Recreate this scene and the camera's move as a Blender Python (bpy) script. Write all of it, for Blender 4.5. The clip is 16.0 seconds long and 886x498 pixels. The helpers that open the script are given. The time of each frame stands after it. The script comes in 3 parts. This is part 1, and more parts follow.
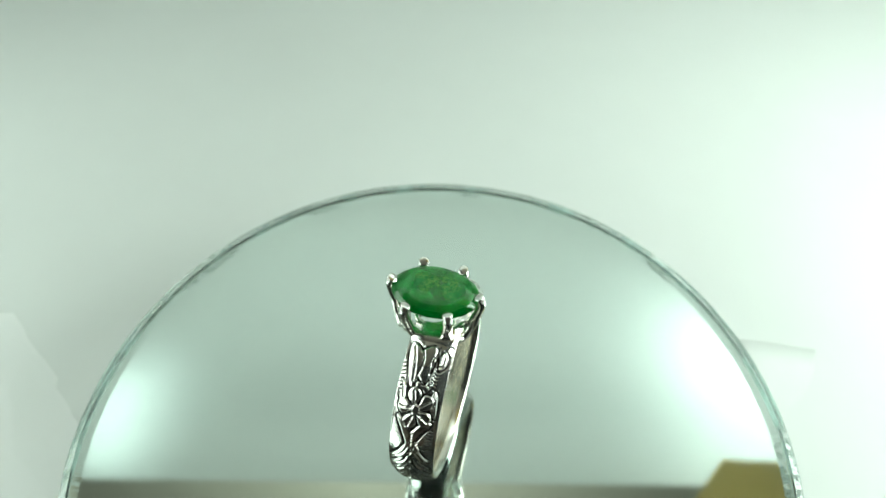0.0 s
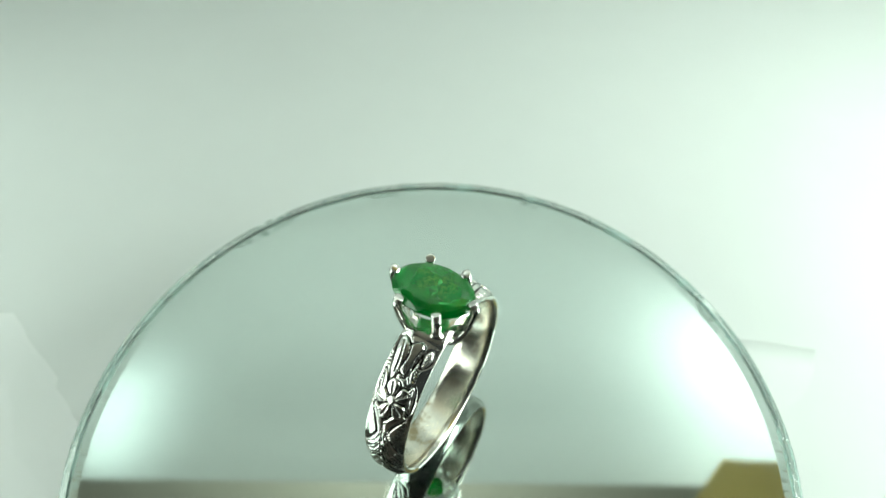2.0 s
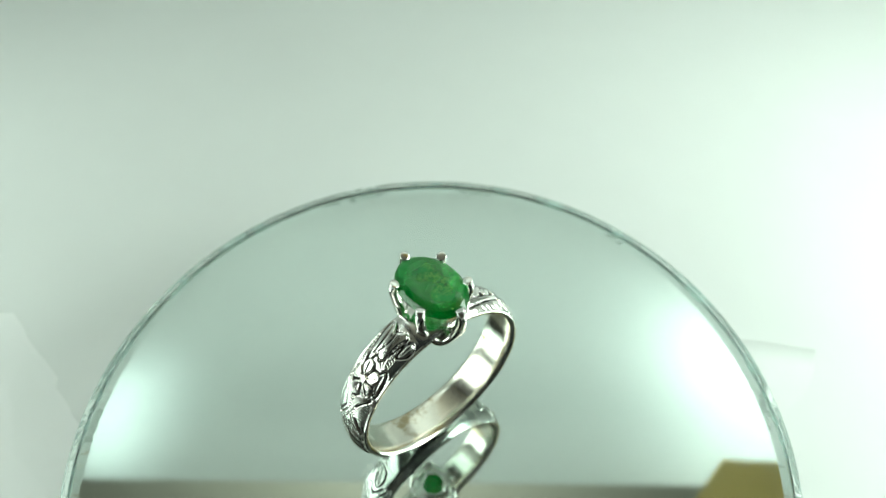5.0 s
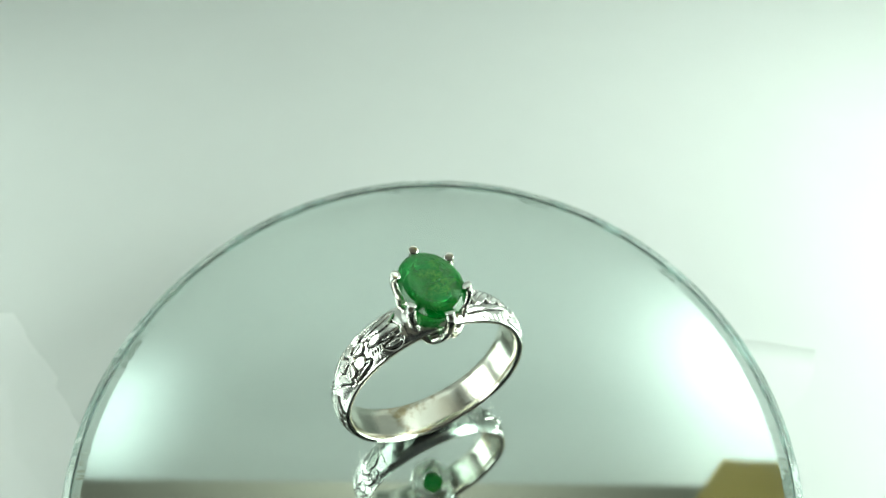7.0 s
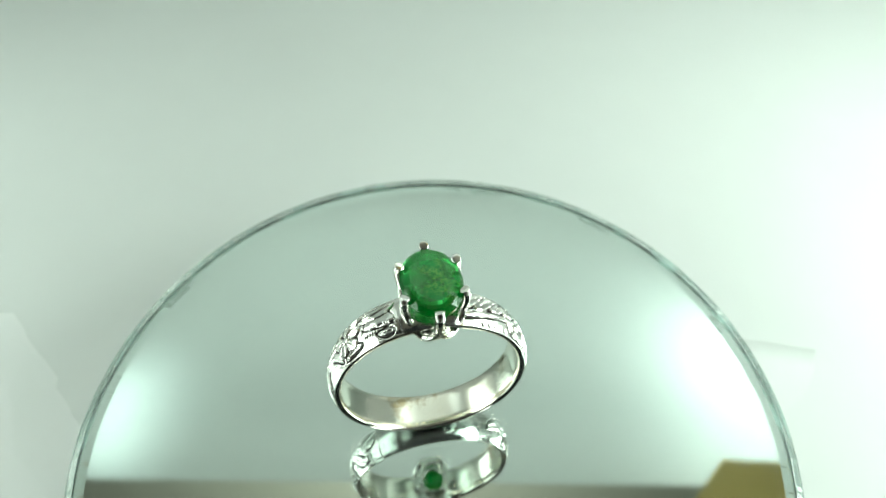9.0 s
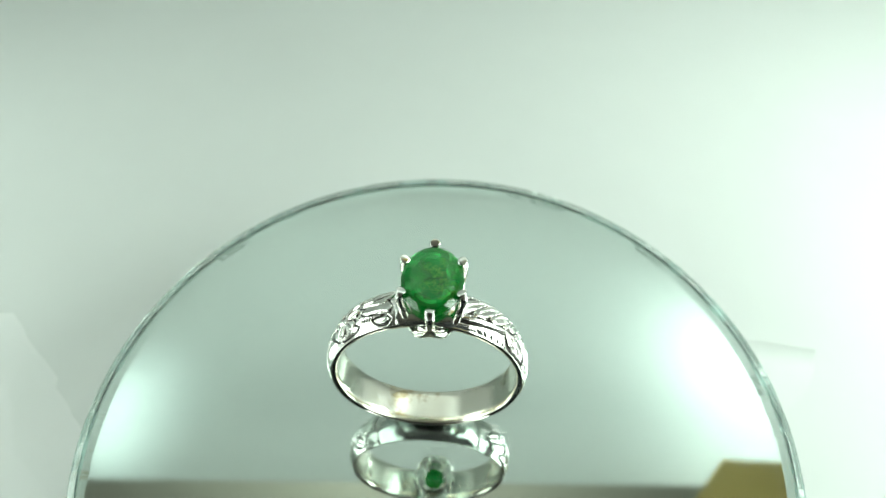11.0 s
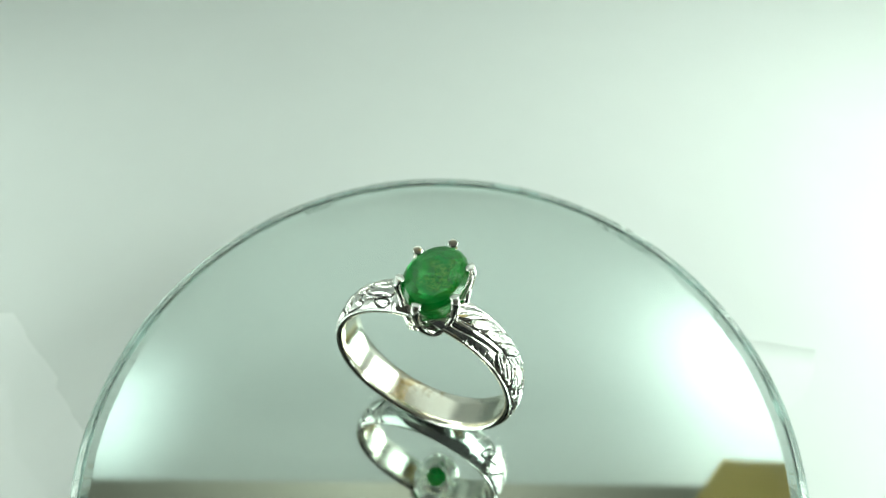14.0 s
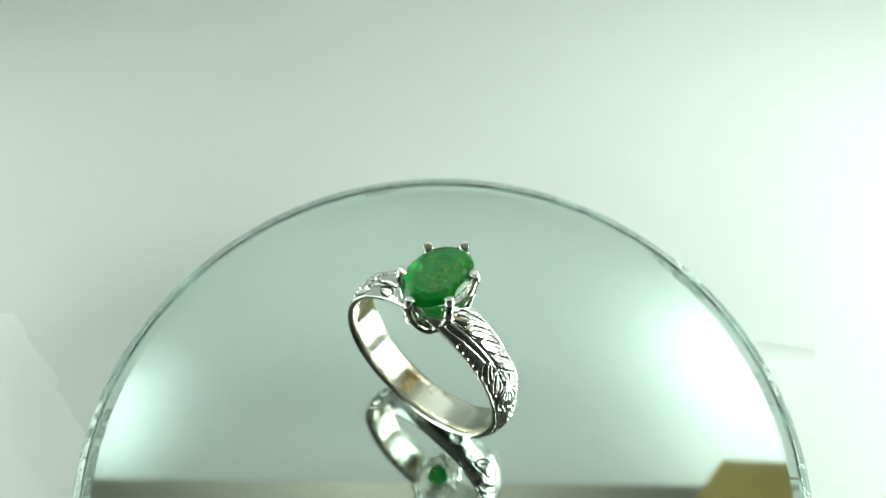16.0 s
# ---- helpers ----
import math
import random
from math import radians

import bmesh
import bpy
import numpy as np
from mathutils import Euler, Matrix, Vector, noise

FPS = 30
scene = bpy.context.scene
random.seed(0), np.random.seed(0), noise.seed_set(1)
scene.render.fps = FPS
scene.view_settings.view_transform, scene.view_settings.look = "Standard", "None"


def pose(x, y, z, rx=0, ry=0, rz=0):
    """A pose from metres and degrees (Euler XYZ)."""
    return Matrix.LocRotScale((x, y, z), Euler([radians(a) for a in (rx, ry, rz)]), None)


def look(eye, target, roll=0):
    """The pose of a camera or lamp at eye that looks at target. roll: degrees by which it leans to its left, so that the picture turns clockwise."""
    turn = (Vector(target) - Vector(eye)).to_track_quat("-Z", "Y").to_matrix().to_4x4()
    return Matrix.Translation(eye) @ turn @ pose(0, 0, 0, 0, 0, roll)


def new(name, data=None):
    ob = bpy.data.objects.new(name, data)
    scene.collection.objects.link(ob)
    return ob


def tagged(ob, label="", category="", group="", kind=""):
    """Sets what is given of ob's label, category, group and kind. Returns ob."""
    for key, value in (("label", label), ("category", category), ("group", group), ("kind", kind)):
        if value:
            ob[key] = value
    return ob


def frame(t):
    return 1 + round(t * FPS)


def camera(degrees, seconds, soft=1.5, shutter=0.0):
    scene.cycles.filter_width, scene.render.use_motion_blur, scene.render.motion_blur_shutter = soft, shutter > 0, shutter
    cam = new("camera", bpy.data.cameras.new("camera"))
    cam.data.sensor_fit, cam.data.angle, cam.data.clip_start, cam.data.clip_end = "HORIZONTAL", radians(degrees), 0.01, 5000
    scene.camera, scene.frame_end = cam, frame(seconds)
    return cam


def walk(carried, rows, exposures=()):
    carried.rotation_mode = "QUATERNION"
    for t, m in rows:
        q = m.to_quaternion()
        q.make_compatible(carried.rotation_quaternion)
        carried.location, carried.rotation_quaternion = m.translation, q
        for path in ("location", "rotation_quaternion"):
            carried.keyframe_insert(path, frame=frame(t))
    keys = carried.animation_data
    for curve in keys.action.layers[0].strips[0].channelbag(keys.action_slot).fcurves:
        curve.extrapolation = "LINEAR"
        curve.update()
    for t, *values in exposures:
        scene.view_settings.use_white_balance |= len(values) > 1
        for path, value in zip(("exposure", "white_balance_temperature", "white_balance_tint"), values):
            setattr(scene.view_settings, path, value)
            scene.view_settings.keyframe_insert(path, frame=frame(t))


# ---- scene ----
# ---- camera ----
EYE = Vector((-0.00028, -0.03499, 0.064137))
CAM = look(EYE, EYE + Vector((0, 0.6827, -0.7307)), 0.644)
cam = camera(71.75, 16.0, 1.4)
cam.data.dof.use_dof, cam.data.dof.focus_distance, cam.data.dof.aperture_fstop = True, 0.0575, 31.0
walk(cam, [(0.0, CAM), (16.0, CAM)], [(0.0, 0.40, 6330, -13), (16.0, 0.40, 6330, -13)])


# ---- world and lights ----
world = bpy.data.worlds.new("room_air")
scene.world = world
world.use_nodes = True
world.node_tree.nodes["Background"].inputs[0].default_value = (0.75, 0.8, 0.78, 1)
world.node_tree.nodes["Background"].inputs[1].default_value = 0.05


def lamp(name, kind, m, watts, size, colour=(1, 1, 1), size_y=None, blend=None, angle=None):
    data = bpy.data.lights.new(name, kind)
    data.energy, data.color = watts, colour
    if kind == "AREA":
        data.shape, data.size, data.size_y = "RECTANGLE", size, size_y or size
    else:
        data.shadow_soft_size = size
    if kind == "SPOT":
        data.spot_size, data.spot_blend = radians(angle), blend
    ob = new(name, data)
    ob.matrix_world = m
    return ob


# fill lights, out of view, added to brighten the paper and the silver
lamp("side_fill_right", "AREA", look((0.195, -0.01, 0.09), (0.08, 0.04, -0.02)), 0.645, 0.20, (1, 1, 0.99), 0.13)
lamp("side_fill_left", "AREA", look((-0.175, -0.035, 0.068), (-0.06, -0.015, -0.02)), 0.19, 0.20, (1, 1, 0.99), 0.11)
lamp("tent_light_left", "SPOT", look((-0.188, 0.136, 0.292), (-0.188, 0.136, 0.2)), 0.20, 0.018, (0.93, 0.98, 1), None, 1.0, 140)
lamp("tent_light_right", "SPOT", look((0.185, 0.168, 0.325), (0.185, 0.168, 0.2)), 0.93, 0.02, (1, 1, 1), None, 1.0, 150)
# unseen fill added above the roof cloth to make it glow evenly
lamp("roof_fill", "AREA", look((0.0, 0.235, 0.33), (0.0, 0.235, 0)), 0.29, 0.42, (1, 1, 1), 0.18)
# added fill, hidden behind the tent, that lifts only the ceiling
lamp("ceiling_fill", "POINT", pose(-0.12, 0.84, 0.92), 13, 0.05, (1, 0.97, 0.9))


# ---- materials ----
def material(name):
    m = bpy.data.materials.new(name)
    m.use_nodes = True
    return m, m.node_tree, m.node_tree.nodes["Principled BSDF"]


def node(tree, kind, **values):
    n = tree.nodes.new(kind)
    for key, value in values.items():
        n.inputs[key].default_value = value
    return n


def grain(tree, scale, detail=4.0, rough=0.55):
    co = tree.nodes.new("ShaderNodeTexCoord")
    n = node(tree, "ShaderNodeTexNoise", Scale=scale, Detail=detail, Roughness=rough)
    tree.links.new(co.outputs["Object"], n.inputs["Vector"])
    return n


def ramp(tree, source, a, b, ca, cb):
    r = tree.nodes.new("ShaderNodeValToRGB")
    e = r.color_ramp.elements
    e[0].position, e[1].position = a, b
    e[0].color, e[1].color = (*ca, 1), (*cb, 1)
    tree.links.new(source, r.inputs[0])
    return r.outputs[0]


def bump(tree, source, shader, strength, distance):
    b = node(tree, "ShaderNodeBump", Strength=strength, Distance=distance)
    tree.links.new(source, b.inputs["Height"])
    tree.links.new(b.outputs[0], shader.inputs["Normal"])


def plain(name, ca, cb, scale, rough=0.6, metal=0.0, relief=0.0, depth=0.0002):
    m, tree, bsdf = material(name)
    n = grain(tree, scale)
    tree.links.new(ramp(tree, n.outputs["Fac"], 0.3, 0.7, ca, cb), bsdf.inputs["Base Color"])
    bsdf.inputs["Roughness"].default_value, bsdf.inputs["Metallic"].default_value = rough, metal
    if relief:
        fine = grain(tree, scale * 9)
        bump(tree, fine.outputs["Fac"], bsdf, relief, depth)
    return m


def paper_material(name, colour, through_light):
    m, tree, bsdf = material(name)
    n = grain(tree, 26, 3)
    low = tuple(c * 0.965 for c in colour)
    col = ramp(tree, n.outputs["Fac"], 0.3, 0.7, low, colour)
    tree.links.new(col, bsdf.inputs["Base Color"])
    bsdf.inputs["Roughness"].default_value = 0.75
    bump(tree, grain(tree, 420, 5).outputs["Fac"], bsdf, 0.08, 0.0002)
    if through_light:
        t = tree.nodes.new("ShaderNodeBsdfTranslucent")
        t.inputs["Color"].default_value = (*colour, 1)
        mix = node(tree, "ShaderNodeMixShader", Fac=through_light)
        out = tree.nodes["Material Output"]
        tree.links.new(bsdf.outputs[0], mix.inputs[1])
        tree.links.new(t.outputs[0], mix.inputs[2])
        tree.links.new(mix.outputs[0], out.inputs["Surface"])
    return m


PAPER = paper_material("white_paper", (0.63, 0.65, 0.635), 0)
TENT = paper_material("tent_cloth", (0.80, 0.82, 0.81), 0.5)
TISSUE = paper_material("tissue", (0.76, 0.775, 0.765), 0.04)
CARD = plain("brown_cardboard", (0.74, 0.53, 0.19), (0.82, 0.60, 0.23), 40, 0.85, 0, 0.2)
WALL = plain("room_paint", (0.05, 0.046, 0.04), (0.075, 0.07, 0.06), 3, 0.8, 0, 0.1)
CEIL = plain("ceiling_paint", (0.56, 0.535, 0.47), (0.63, 0.605, 0.54), 3, 0.8, 0, 0.1)
WOOD = plain("table_wood", (0.035, 0.026, 0.018), (0.06, 0.045, 0.032), 14, 0.5, 0, 0.15)
BLACK = plain("black_plastic", (0.010, 0.010, 0.011), (0.016, 0.016, 0.017), 60, 0.6, 0, 0.05)
WHITE_PLASTIC = plain("white_plastic", (0.72, 0.73, 0.72), (0.78, 0.79, 0.78), 50, 0.4)
BACK_PAINT = plain("mirror_back_paint", (0.16, 0.17, 0.17), (0.22, 0.23, 0.23), 90, 0.6, 0, 0.2)


def silver_material(name, carved, dull=0.0):
    m, tree, bsdf = material(name)
    bsdf.inputs["Metallic"].default_value = 1.0
    fine, broad = grain(tree, 2600, 4), grain(tree, 330, 3)
    # brown blotches: tarnish plus the cardboard's reflection, both put into the colour
    if dull:
        tint = ramp(tree, grain(tree, 210, 6, 0.7).outputs["Fac"], 0.56, 0.66, (1, 0.98, 0.92), (0.55, 0.46, 0.31))
    clean = ramp(tree, broad.outputs["Fac"], 0.35, 0.7, (0.93, 0.91, 0.86), (0.97, 0.96, 0.93))
    rough = ramp(tree, broad.outputs["Fac"], 0.3, 0.75, (0.08 + dull,) * 3, (0.19 + 1.5 * dull,) * 3)
    if dull:
        stain_and_reflection = tree.nodes.new("ShaderNodeMix")
        stain_and_reflection.data_type, stain_and_reflection.blend_type = "RGBA", "MULTIPLY"
        stain_and_reflection.inputs[0].default_value = 1.0
        tree.links.new(clean, stain_and_reflection.inputs[6])
        tree.links.new(tint, stain_and_reflection.inputs[7])
        clean = stain_and_reflection.outputs[2]
    if carved:
        at = tree.nodes.new("ShaderNodeAttribute")
        at.attribute_name = "carving"
        add = tree.nodes.new("ShaderNodeMath")
        add.operation = "MULTIPLY_ADD"
        add.inputs[1].default_value = 0.28
        tree.links.new(fine.outputs["Fac"], add.inputs[0])
        tree.links.new(at.outputs["Fac"], add.inputs[2])
        f = ramp(tree, add.outputs[0], 0.20, 0.46, (0,) * 3, (1,) * 3)
        mix = tree.nodes.new("ShaderNodeMix")
        mix.data_type = "RGBA"
        tree.links.new(f, mix.inputs[0])
        mix.inputs[6].default_value = (0.022, 0.02, 0.017, 1)
        tree.links.new(clean, mix.inputs[7])
        clean = mix.outputs[2]
        mr = tree.nodes.new("ShaderNodeMix")
        mr.data_type = "RGBA"
        tree.links.new(f, mr.inputs[0])
        mr.inputs[6].default_value = (0.42, 0.42, 0.42, 1)
        tree.links.new(rough, mr.inputs[7])
        rough = mr.outputs[2]
    tree.links.new(clean, bsdf.inputs["Base Color"])
    tree.links.new(rough, bsdf.inputs["Roughness"])
    bump(tree, grain(tree, 1300, 7, 0.7).outputs["Fac"], bsdf, 0.16, 0.00012)
    return m


SILVER = silver_material("polished_silver", False)
CARVED = silver_material("oxidised_silver", True)
INNER = silver_material("brushed_silver", False, 0.04)
TARNISH = plain("tarnished_silver", (0.10, 0.085, 0.06), (0.2, 0.17, 0.12), 900, 0.4, 1.0)

MIRROR, tree, bsdf = material("silvering")
bsdf.inputs["Base Color"].default_value = (0.56, 0.625, 0.598, 1)
bsdf.inputs["Metallic"].default_value, bsdf.inputs["Roughness"].default_value = 1.0, 0.03

GLASS, tree, bsdf = material("clear_glass")
bsdf.inputs["Base Color"].default_value = (0.985, 0.998, 0.99, 1)
bsdf.inputs["Transmission Weight"].default_value, bsdf.inputs["Roughness"].default_value = 1.0, 0.0
bsdf.inputs["IOR"].default_value = 1.5

EDGE, tree, bsdf = material("ground_glass_edge")
co = grain(tree, 520, 6, 0.7)
tree.links.new(ramp(tree, co.outputs["Fac"], 0.42, 0.60, (0.76, 0.90, 0.81), (0.97, 1.0, 0.98)), bsdf.inputs["Base Color"])
tree.links.new(ramp(tree, grain(tree, 260, 4).outputs["Fac"], 0.45, 0.7, (0.02,) * 3, (0.22,) * 3), bsdf.inputs["Roughness"])
tree.links.new(ramp(tree, grain(tree, 330, 5, 0.7).outputs["Fac"], 0.40, 0.60, (0.85,) * 3, (1.0,) * 3), bsdf.inputs["Transmission Weight"])
bsdf.inputs["IOR"].default_value = 1.5
bump(tree, grain(tree, 420, 6).outputs["Fac"], bsdf, 0.25, 0.0003)
ground = tree.nodes.new("ShaderNodeBsdfTranslucent")
ground.inputs["Color"].default_value = (0.70, 0.92, 0.87, 1)
mix = tree.nodes.new("ShaderNodeMixShader")
tree.links.new(ramp(tree, grain(tree, 210, 6, 0.7).outputs["Fac"], 0.46, 0.64, (0.06,) * 3, (0.48,) * 3), mix.inputs[0])
tree.links.new(bsdf.outputs[0], mix.inputs[1])
tree.links.new(ground.outputs[0], mix.inputs[2])
tree.links.new(mix.outputs[0], tree.nodes["Material Output"].inputs["Surface"])

# polished bevel, worn to a white grind in places
BEVEL_GLASS, tree, bsdf = material("worn_bevel_glass")
bsdf.inputs["Base Color"].default_value = (0.93, 0.99, 0.965, 1)
bsdf.inputs["Transmission Weight"].default_value, bsdf.inputs["IOR"].default_value = 1.0, 1.5
tree.links.new(ramp(tree, grain(tree, 240, 5, 0.6).outputs["Fac"], 0.45, 0.7, (0.0,) * 3, (0.12,) * 3), bsdf.inputs["Roughness"])
worn = node(tree, "ShaderNodeBsdfDiffuse", Color=(0.86, 0.93, 0.89, 1))
mix = tree.nodes.new("ShaderNodeMixShader")
patch = tree.nodes.new("ShaderNodeMath")
patch.operation = "MULTIPLY"
tree.links.new(ramp(tree, grain(tree, 75, 2, 0.5).outputs["Fac"], 0.56, 0.64, (0,) * 3, (1,) * 3), patch.inputs[0])
tree.links.new(ramp(tree, grain(tree, 900, 5, 0.7).outputs["Fac"], 0.46, 0.56, (0.05,) * 3, (0.85,) * 3), patch.inputs[1])
tree.links.new(patch.outputs[0], mix.inputs[0])
tree.links.new(bsdf.outputs[0], mix.inputs[1])
tree.links.new(worn.outputs[0], mix.inputs[2])
tree.links.new(mix.outputs[0], tree.nodes["Material Output"].inputs["Surface"])

GEM, tree, bsdf = material("green_gemstone")
bsdf.inputs["Base Color"].default_value = (0.10, 0.60, 0.14, 1)
bsdf.inputs["Transmission Weight"].default_value = 1.0
bsdf.inputs["Roughness"].default_value, bsdf.inputs["IOR"].default_value = 0.0, 1.6
# the cloudy body: jardin veils with golden flecks, thick in the core and thin at the girdle
flecks = grain(tree, 2500, 9, 0.85)
jardin = ramp(tree, flecks.outputs["Fac"], 0.44, 0.66, (0.006, 0.13, 0.022), (0.25, 0.52, 0.08))
clump = tree.nodes.new("ShaderNodeMix")
clump.data_type = "RGBA"
tree.links.new(ramp(tree, grain(tree, 380, 4, 0.65).outputs["Fac"], 0.40, 0.60, (0,) * 3, (1,) * 3), clump.inputs[0])
clump.inputs[6].default_value = (0.012, 0.19, 0.03, 1)
tree.links.new(jardin, clump.inputs[7])
cloud = tree.nodes.new("ShaderNodeBsdfPrincipled")
cloud.inputs["Roughness"].default_value, cloud.inputs["IOR"].default_value = 0.02, 1.6
tree.links.new(clump.outputs[2], cloud.inputs["Base Color"])
glow = node(tree, "ShaderNodeBsdfTranslucent", Color=(0.10, 0.50, 0.13, 1))
both = node(tree, "ShaderNodeMixShader", Fac=0.30)
tree.links.new(cloud.outputs[0], both.inputs[1])
tree.links.new(glow.outputs[0], both.inputs[2])
co = tree.nodes.new("ShaderNodeTexCoord")
core = tree.nodes.new("ShaderNodeVectorMath")
core.operation = "MULTIPLY"
shifted = tree.nodes.new("ShaderNodeVectorMath")
shifted.operation = "SUBTRACT"
shifted.inputs[1].default_value = (0.00055, 0.00074, 0)
tree.links.new(co.outputs["Object"], shifted.inputs[0])
tree.links.new(shifted.outputs[0], core.inputs[0])
core.inputs[1].default_value = (350, 250, 0)
far = tree.nodes.new("ShaderNodeVectorMath")
far.operation = "LENGTH"
tree.links.new(core.outputs[0], far.inputs[0])
thick = ramp(tree, far.outputs["Value"], 0.45, 1.0, (0.88,) * 3, (0.45,) * 3)
veil = tree.nodes.new("ShaderNodeMath")
veil.operation = "MULTIPLY"
tree.links.new(thick, veil.inputs[0])
tree.links.new(ramp(tree, grain(tree, 520, 5, 0.6).outputs["Fac"], 0.34, 0.62, (0.40,) * 3, (1.0,) * 3), veil.inputs[1])
mix = tree.nodes.new("ShaderNodeMixShader")
tree.links.new(veil.outputs[0], mix.inputs[0])
tree.links.new(bsdf.outputs[0], mix.inputs[1])
tree.links.new(both.outputs[0], mix.inputs[2])
tree.links.new(mix.outputs[0], tree.nodes["Material Output"].inputs["Surface"])


# ---- mesh helpers ----
def part(name, bm, mat, parent=None, label="", smooth=False):
    mesh = bpy.data.meshes.new(name)
    bm.to_mesh(mesh)
    bm.free()
    for m in (mat if isinstance(mat, (list, tuple)) else [mat]):
        mesh.materials.append(m)
    if smooth:
        mesh.shade_smooth()
    ob = new(name, mesh)
    ob.parent = parent
    return tagged(ob, label) if label else ob


def box(x0, x1, y0, y1, z0, z1, bevel=0.0):
    bm = bmesh.new()
    bmesh.ops.create_cube(bm, size=1)
    for v in bm.verts:
        v.co = Vector((x0 if v.co.x < 0 else x1, y0 if v.co.y < 0 else y1, z0 if v.co.z < 0 else z1))
    if bevel:
        bmesh.ops.bevel(bm, geom=list(bm.edges), offset=bevel, segments=2, affect="EDGES", profile=0.5)
    return bm


def lathe(profile, n=96):
    """A solid of revolution round z from (r, z) pairs; a radius of 0 closes it."""
    bm = bmesh.new()
    rings = []
    for r, z in profile:
        if r <= 0:
            rings.append([bm.verts.new((0, 0, z))])
        else:
            rings.append([bm.verts.new((r * math.cos(2 * math.pi * i / n), r * math.sin(2 * math.pi * i / n), z)) for i in range(n)])
    for a, b in zip(rings, rings[1:]):
        for i in range(n):
            j = (i + 1) % n
            if len(a) == 1:
                bm.faces.new((a[0], b[j], b[i]))
            elif len(b) == 1:
                bm.faces.new((a[i], a[j], b[0]))
            else:
                bm.faces.new((a[i], a[j], b[j], b[i]))
    bmesh.ops.recalc_face_normals(bm, faces=bm.faces)
    return bm


def tube(points, radii, n=14, closed=False, bm=None):
    """A wire along points (metres) with a radius at each."""
    bm = bm or bmesh.new()
    pts, rings, side = [Vector(p) for p in points], [], None
    count = len(pts)
    for i, p in enumerate(pts):
        a = pts[i - 1] if (i or closed) else p
        b = pts[(i + 1) % count] if (i < count - 1 or closed) else p
        way = (b - a).normalized()
        if side is None:
            side = way.orthogonal().normalized()
        side = (side - way * side.dot(way)).normalized()
        up = way.cross(side)
        rings.append([bm.verts.new(p + (side * math.cos(2 * math.pi * k / n) + up * math.sin(2 * math.pi * k / n)) * radii[i]) for k in range(n)])
    pairs = list(zip(rings, rings[1:])) + ([(rings[-1], rings[0])] if closed else [])
    for a, b in pairs:
        for k in range(n):
            j = (k + 1) % n
            bm.faces.new((a[k], a[j], b[j], b[k]))
    if not closed:
        bm.faces.new(rings[0][::-1])
        bm.faces.new(rings[-1])
    bmesh.ops.recalc_face_normals(bm, faces=bm.faces)
    return bm


def spline(points, n):
    """Catmull-Rom samples through points."""
    p = [np.array(q, float) for q in points]
    p = [2 * p[0] - p[1]] + p + [2 * p[-1] - p[-2]]
    out = []
    for i in range(1, len(p) - 2):
        for k in range(n):
            t = k / n
            out.append(0.5 * (2 * p[i] + (p[i + 1] - p[i - 1]) * t + (2 * p[i - 1] - 5 * p[i] + 4 * p[i + 1] - p[i + 2]) * t * t
                              + (3 * p[i] - 3 * p[i + 1] + p[i + 2] - p[i - 1]) * t ** 3))
    return out + [p[-2]]


# ---- the photo tent and the room round it ----
FLOOR = -0.022
IN_X, BACK, TOP, FRONT = 0.225, 0.34, 0.25, 0.108


def setting(name, bm, mat, label, category):
    return tagged(part(name, bm, mat), label, category, "", "structure")


setting("table_top", box(-0.55, 0.55, -0.45, 0.5, FLOOR - 0.03, FLOOR - 0.002, 0.003), WOOD, "dark wooden table top under the paper", "table")
setting("floor", box(-0.95, 0.95, -0.95, 0.95, -0.80, -0.76), WALL, "dim plain floor of the room", "floor")
setting("ceiling", box(-0.95, 0.95, -0.95, 0.95, 1.42, 1.45), CEIL, "plain warm-white ceiling of the room", "ceiling")
for nm, b in (("wall_west", (-0.98, -0.95, -0.95, 0.95)), ("wall_east", (0.95, 0.98, -0.95, 0.95)), ("wall_south", (-0.95, 0.95, -0.98, -0.95)), ("wall_north", (-0.95, 0.95, 0.95, 0.98))):
    setting(nm, box(*b, -0.76, 1.42), WALL, "dim grey-brown painted room wall", "wall")
for x, y in ((-0.5, -0.4), (0.5, -0.4), (-0.5, 0.45), (0.5, 0.45)):
    setting("table_leg", box(x - 0.025, x + 0.025, y - 0.025, y + 0.025, -0.76, FLOOR - 0.03, 0.003), WOOD, "square dark wooden table leg", "table leg")



def backdrop():
    """One white sheet on the table, sweeping up at the back."""
    bm = bmesh.new()
    section = [(y, FLOOR) for y in np.linspace(-0.075, 0.25, 18)]
    section += [(0.25 + 0.07 * math.sin(a), FLOOR + 0.07 * (1 - math.cos(a))) for a in np.linspace(0.15, math.pi / 2, 12)]
    section += [(0.32, z) for z in np.linspace(0.06, TOP - 0.006, 8)]
    xs = np.linspace(-0.218, 0.218, 30)
    grid = [[bm.verts.new((x, y, z + 0.00015 * noise.noise((x * 12, y * 12, 3)))) for x in xs] for y, z in section]
    for a, b in zip(grid, grid[1:]):
        for i in range(len(xs) - 1):
            bm.faces.new((a[i], a[i + 1], b[i + 1], b[i]))
    ob = part("backdrop", bm, PAPER, None, "", True)
    return tagged(ob, "white paper sweep lying on the table and curving up", "backdrop", "", "structure")


backdrop()
tent = tagged(new("photo_tent"), "white translucent photo tent with a cardboard frame", "light tent")
tent.location = (0, 0.02, FLOOR)


